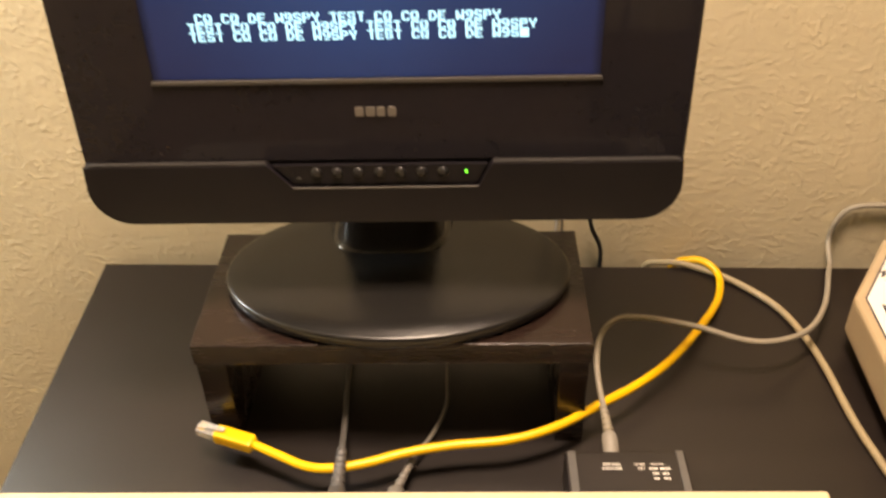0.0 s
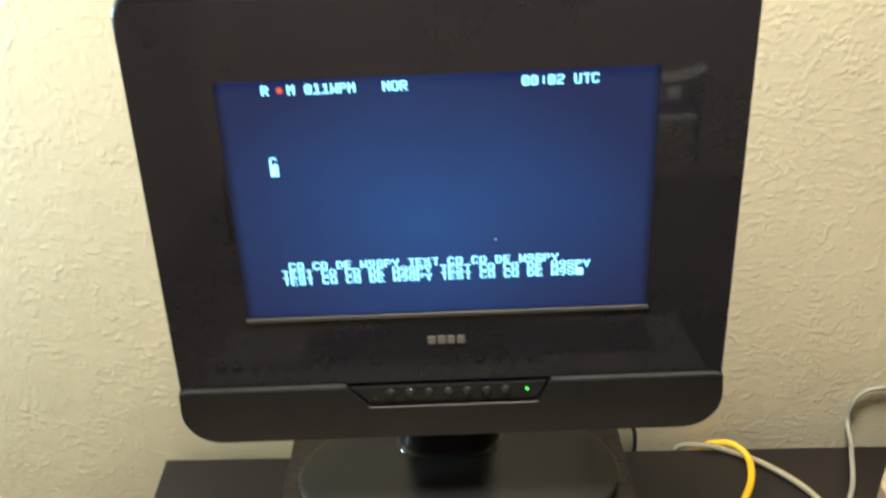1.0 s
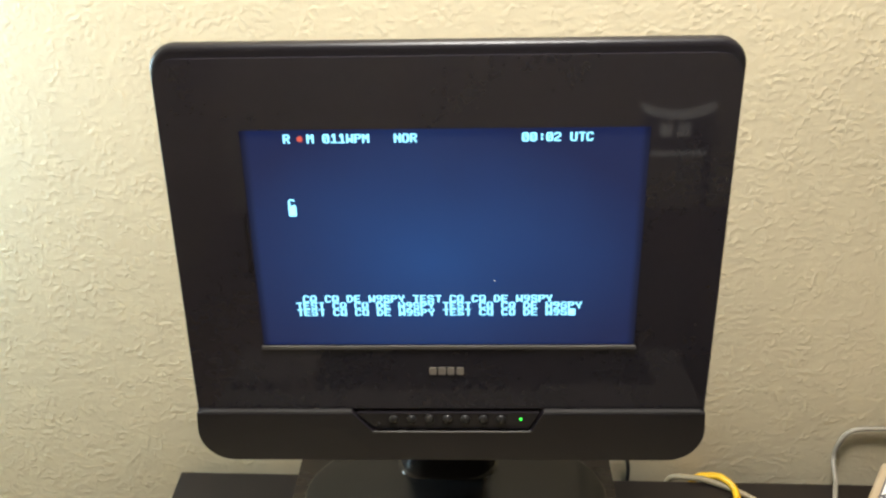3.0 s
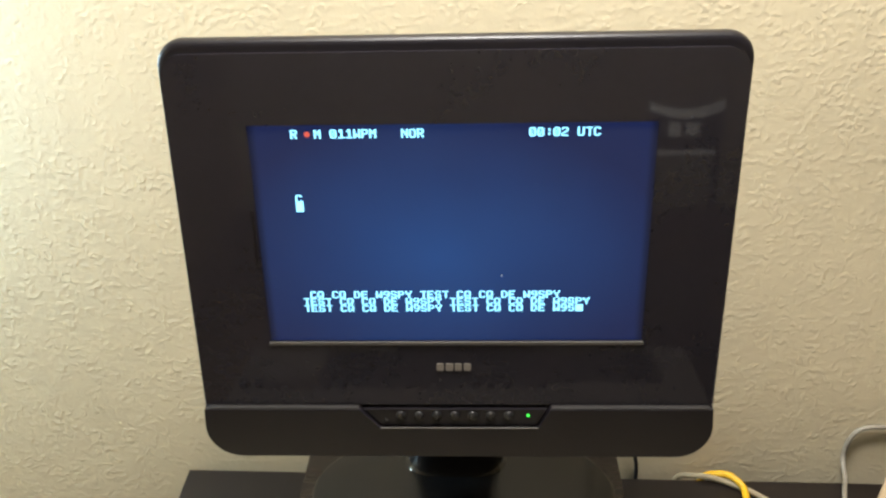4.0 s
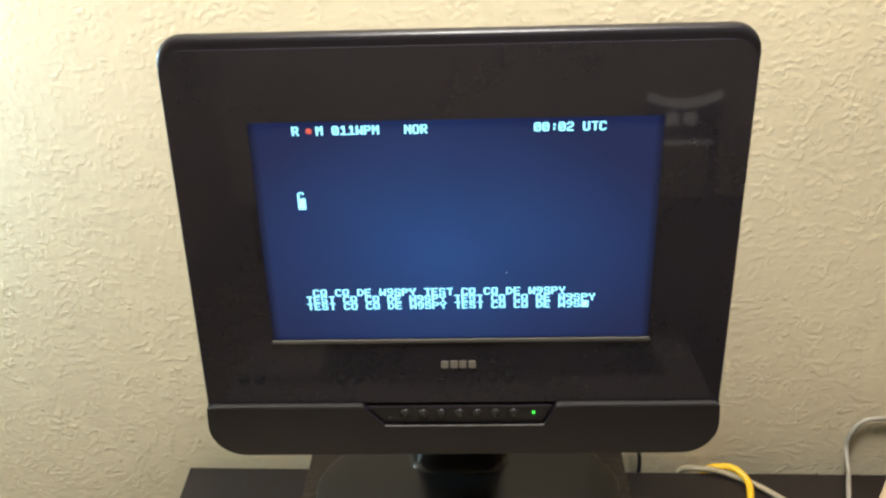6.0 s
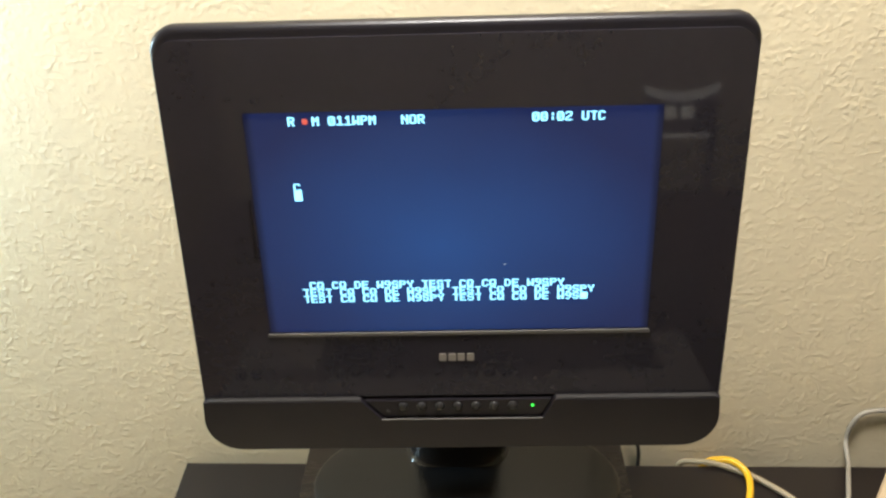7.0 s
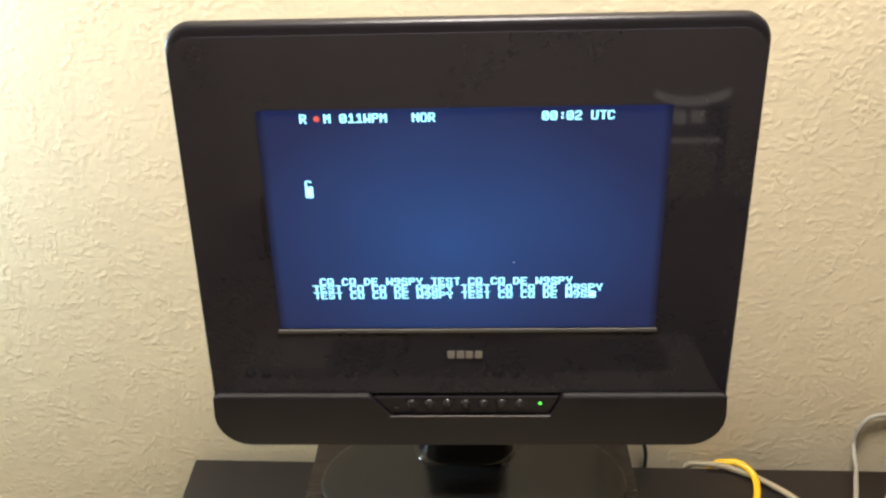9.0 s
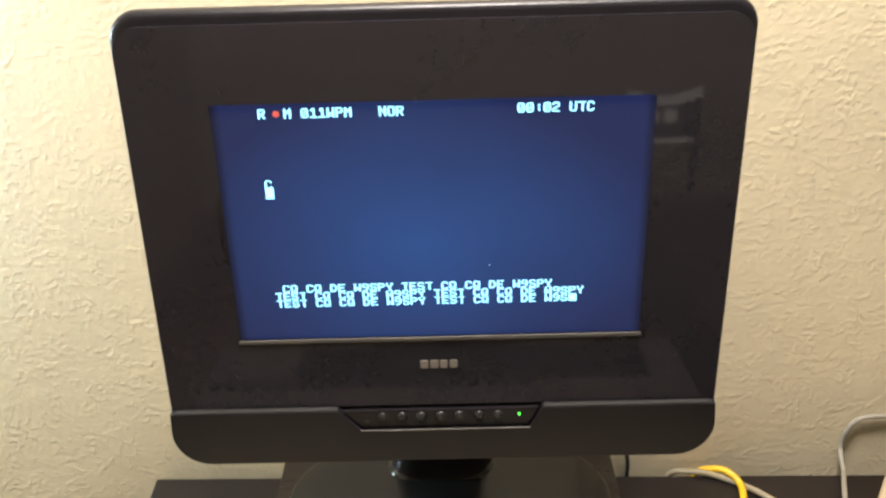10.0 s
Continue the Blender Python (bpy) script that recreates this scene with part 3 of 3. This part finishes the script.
part("strain_relief", ribbed(din.lerp(neck0, 0.55), Vector(GREY[1]), 0.0052, 0.0036, 6), M_GREYC, grey, "ribbed strain relief", True)
part("plug_shell", tube([din - Vector((0, 0.004, 0)), din, din.lerp(neck0, 0.45), din.lerp(neck0, 0.62), din.lerp(neck0, 0.68)], [0.0068, 0.0070, 0.0074, 0.0064, 0.005], sides=18, smooth_line=False),
     M_PLUGG, grey, "light grey moulded plug", True)

for pts, end, thick, mat, label in (([(-0.051, -0.192, 0.757), (-0.046, -0.242, 0.772), (-0.042, -0.290, 0.789)], (-0.042, -0.334, 0.787), 0.0029, M_DARKC, "dark grey cable running out from under the riser"),
                               ([(0.046, -0.178, 0.757), (0.045, -0.216, 0.758), (0.033, -0.253, 0.761), (0.019, -0.280, 0.766)], (0.005, -0.323, 0.772), 0.0019, M_MIDC, "thin mid-grey cable curving out from under the riser")):
    dark = thing("dark_cable", label, "cable", "cables under the riser")
    end = Vector(end)
    part("jacket", tube([(pts[0][0], -0.085, 0.757), (pts[0][0], -0.14, 0.757)] + list(pts) + [Vector(pts[-1]).lerp(end, 0.3)], thick), mat, dark, smooth=True)
    part("strain_relief", ribbed(end, Vector(pts[-1]).lerp(end, 0.05), thick * 2.2, thick * 1.5, 6), mat, dark, "ribbed strain relief", True)
    part("plug_shell", tube([end + Vector((0, -0.030, 0.0)), end], 0.0072, sides=18, smooth_line=False), mat, dark, smooth=True)

# ---- the terminal in front ----
terminal = thing("keyboard_terminal", "wide beige keyboard terminal with dark keys on the desk", "keyboard")
KB, KF, KZB, KZF = -0.3450, -0.785, 0.800, 0.768
part("case", prism([(-0.350, y, z) for y, z in ((KB, DESK + 0.004), (KB, KZB), (-0.44, KZB), (-0.455, KZB - 0.012), (-0.455, DESK + 0.004))], (0.700, 0, 0), 0.0035, 3),
     M_CASE, terminal, "beige plastic rear case")
part("deck", prism([(-0.348, y, z) for y, z in ((-0.4555, DESK + 0.004), (-0.4555, KZB - 0.013), (KF, KZF), (KF, DESK + 0.004))], (0.696, 0, 0), 0.0035, 3),
     M_DECK, terminal, "taupe key deck")
for x in (-0.30, 0.30):
    for y in (-0.70, -0.37):
        part("foot", box(x - 0.012, x + 0.012, y - 0.012, y + 0.012, DESK, DESK + 0.005, 0.001), M_KEY, terminal)


def keycap():
    w, t, h = 0.0088, 0.0062, 0.008
    return loft([[(-w, -w, 0), (w, -w, 0), (w, w, 0), (-w, w, 0)], [(-t, -t, h), (t, -t, h), (t, t, h), (-t, t, h)]])


def deck_z(y):
    """Height of the sloping deck."""
    return KZB - 0.013 + (KZF - KZB + 0.013) * (-0.4555 - y) / (-0.4555 - KF)


part("key_well", prism([(-0.222, -0.656, deck_z(-0.656) - 0.002), (0.292, -0.656, deck_z(-0.656) - 0.002), (0.292, -0.762, deck_z(-0.762) - 0.002),
                        (-0.222, -0.762, deck_z(-0.762) - 0.002)], (0, 0, 0.0045), 0.001), M_KEY, terminal, "dark recessed key bed")
first_key = None
for r in range(4):
    for k in range(14 - (r == 3)):
        x, y = -0.200 + r * 0.005 + k * 0.0355, -0.669 - r * 0.0210
        if first_key is None:
            first_key = part("key", keycap(), M_KEY, terminal)
            key_ob = first_key
        else:
            key_ob = new("key", first_key.data)
            key_ob.parent = terminal
        key_ob.matrix_basis = pose(x, y, deck_z(y) + 0.002) @ Matrix.Diagonal((1.7, 1.15, 1, 1))
push_button = None
for k in range(19):
    if push_button is None:
        push_button = part("push_button", turned([(0.0082, -0.002), (0.0082, 0.008), (0.0074, 0.0105), (0.0048, 0.0122), (0.002, 0.0125)], 18), M_KEY, terminal,
                           "round dark push button", True)
        button_ob = push_button
    else:
        button_ob = new("push_button", push_button.data)
        button_ob.parent = terminal
    button_ob.matrix_basis = pose(-0.330 + k * 0.0245, -0.645, deck_z(-0.645))
part("space_bar", prism([(-0.11, -0.758, 0.7690), (0.11, -0.758, 0.7690), (0.11, -0.742, 0.7700), (-0.11, -0.742, 0.7700)], (0, 0, 0.012), 0.002), M_KEY, terminal)

hood = part("connector_housing", box(0.1475, 0.2490, KB + 0.0005, -0.2945, DESK, 0.7870, 0.0015), M_DESK, terminal, "black connector housing with white print")
part("rail", box(0.1495, 0.1562, KB + 0.001, -0.2950, 0.7872, 0.7886, 0.0006), M_DARKC, hood, "worn grey edge rail")
part("rail", box(0.2405, 0.2468, KB + 0.001, -0.2950, 0.7872, 0.7886, 0.0006), M_DARKC, hood, "worn grey edge rail")


def print_line(text, x, y, h, pitch):
    letters("printed_letter", text, lambda u, v: (x + u, y + v, 0.7874), pitch, pitch * 0.8, h, M_WHITEINK, hood, "")


print_line("SPEAKER", 0.1782, -0.3100, 0.0026, 0.00215)
print_line("EARPHONE", 0.1772, -0.3143, 0.0026, 0.00205)
print_line("HAND", 0.2045, -0.3100, 0.0026, 0.0022)
print_line("KEY", 0.2068, -0.3143, 0.0026, 0.0021)
for x, y, n, w, h in ((0.2180, -0.3090, 1, 0.0105, 0.0008), (0.2160, -0.3143, 4, 0.0013, 0.0022), (0.2248, -0.3143, 4, 0.0017, 0.0022), (0.2180, -0.3193, 3, 0.0014, 0.0020),
                      (0.2262, -0.3193, 3, 0.0014, 0.0020), (0.2186, -0.3243, 2, 0.0017, 0.0020), (0.2266, -0.3243, 3, 0.0014, 0.0020)):
    for k in range(n):
        part("print_bar", box(x + k * (w + 0.0005), x + k * (w + 0.0005) + w, y, y + h, 0.7871, 0.7874), M_WHITEINK, hood)

# ---- the tan box at the side ----
unit = thing("tan_device", "tan plastic box with a bordered white label on top", "device")
FOOT = [(0.4320, -0.2900), (0.4365, -0.1340), (0.5000, -0.0385), (0.6150, -0.1130), (0.6900, -0.2900)]
part("case", prism([(x, y, DESK + 0.025) for x, y in FOOT], (0, 0, 0.045), 0.006, 3), M_BOX, unit)


def inset_label(d, z, t):
    c = Vector((0.575, -0.150))
    pts = []
    for i, p in enumerate(FOOT):
        a, b, e = Vector(FOOT[i - 1]), Vector(p), Vector(FOOT[(i + 1) % len(FOOT)])
        n1, n2 = (b - a).normalized(), (e - b).normalized()
        i1, i2 = Vector((n1.y, -n1.x)), Vector((n2.y, -n2.x))
        pts.append((*(b + (i1 + i2) * d / (1 + i1.dot(i2))), z))
    return prism(pts, (0, 0, t))


TOPZ = DESK + 0.070
part("recessed_base", inset_label(0.016, DESK, 0.027), M_BLACK, unit, "dark recessed foot")
label = part("label_border", inset_label(0.0095, TOPZ, 0.0003), M_INK, unit, "dark border line of the label")
part("label_film", inset_label(0.0113, TOPZ + 0.0002, 0.0004), M_LABEL, label, "white printed label")
letters("printed_letter", "RE", lambda u, v: (0.4700 + 0.3 * u + 0.95 * v, -0.0985 - 0.95 * u + 0.3 * v, TOPZ + 0.0009), 0.0130, 0.0095, 0.0120, M_INK, label, "")
for x, w in ((0.4575, 0.003), (0.4625, 0.0025)):
    part("print_bar", box(x, x + w, -0.1620, -0.1470, TOPZ + 0.0006, TOPZ + 0.0009), M_INK, label)

# ---- small crumbs ----
for x, y, z, d in ((0.139, -0.199, RZ, 0.0006), (0.156, -0.238, RZ, 0.0006), (0.062, -0.2495, RZ, 0.0007), (0.171, -0.2745, DESK, 0.0010), (0.019, -0.2800, DESK, 0.0009)):
    crumb = bmesh.new()
    bmesh.ops.create_icosphere(crumb, subdivisions=1, radius=d)
    for v in crumb.verts:
        v.co = Vector((x + v.co.x * 1.5, y + v.co.y, z + max(v.co.z, -d * 0.5) * 0.6 + d * 0.3))
    tagged(part("crumb", crumb, M_PLUGG), "tiny pale crumb of dust on dark laminate", "crumb", "crumbs on the desk")

# ---- chair across the room, seen mirrored in the bezel ----
chair = thing("chair", "pale wooden chair with a panelled back standing behind", "chair")
CY = -1.50


def rail(x0, x1, z0, z1, sag, thick):
    """A rail of the back, its middle lower by sag."""
    rings = []
    for k in range(13):
        u = k / 12
        x, dz = x0 + (x1 - x0) * u, -sag * 4 * u * (1 - u)
        rings.append([(x, CY, z0 + dz), (x, CY + thick, z0 + dz), (x, CY + thick, z1 + dz), (x, CY, z1 + dz)])
    return loft(rings)


part("top_rail", rail(0.402, 0.566, 0.986, 1.004, 0.020, 0.02), M_WHITE, chair, "pale curved top rail")
part("lower_rail", rail(0.418, 0.560, 0.882, 0.890, 0.0, 0.018), M_WHITE, chair)
for x in (0.446, 0.486):
    part("back_panel", box(x, x + 0.030, CY, CY + 0.012, 0.924, 0.954, 0.002), M_WHITE, chair, "small pale panel")
for x in (0.404, 0.552):
    part("back_post", box(x, x + 0.014, CY - 0.004, CY + 0.018, 0.45, 0.978, 0.002), M_CHAIRWOOD, chair)
    part("front_leg", box(x, x + 0.024, CY - 0.40, CY - 0.375, 0.0, 0.43, 0.002), M_CHAIRWOOD, chair)
    part("rear_leg", box(x, x + 0.024, CY - 0.01, CY + 0.015, 0.0, 0.43, 0.002), M_CHAIRWOOD, chair)
part("back_board", box(0.418, 0.552, CY + 0.002, CY + 0.008, 0.892, 0.972, 0.001), M_CHAIRWOOD, chair)
part("seat", box(0.375, 0.605, CY - 0.42, CY + 0.02, 0.43, 0.455, 0.006), M_CHAIRWOOD, chair)
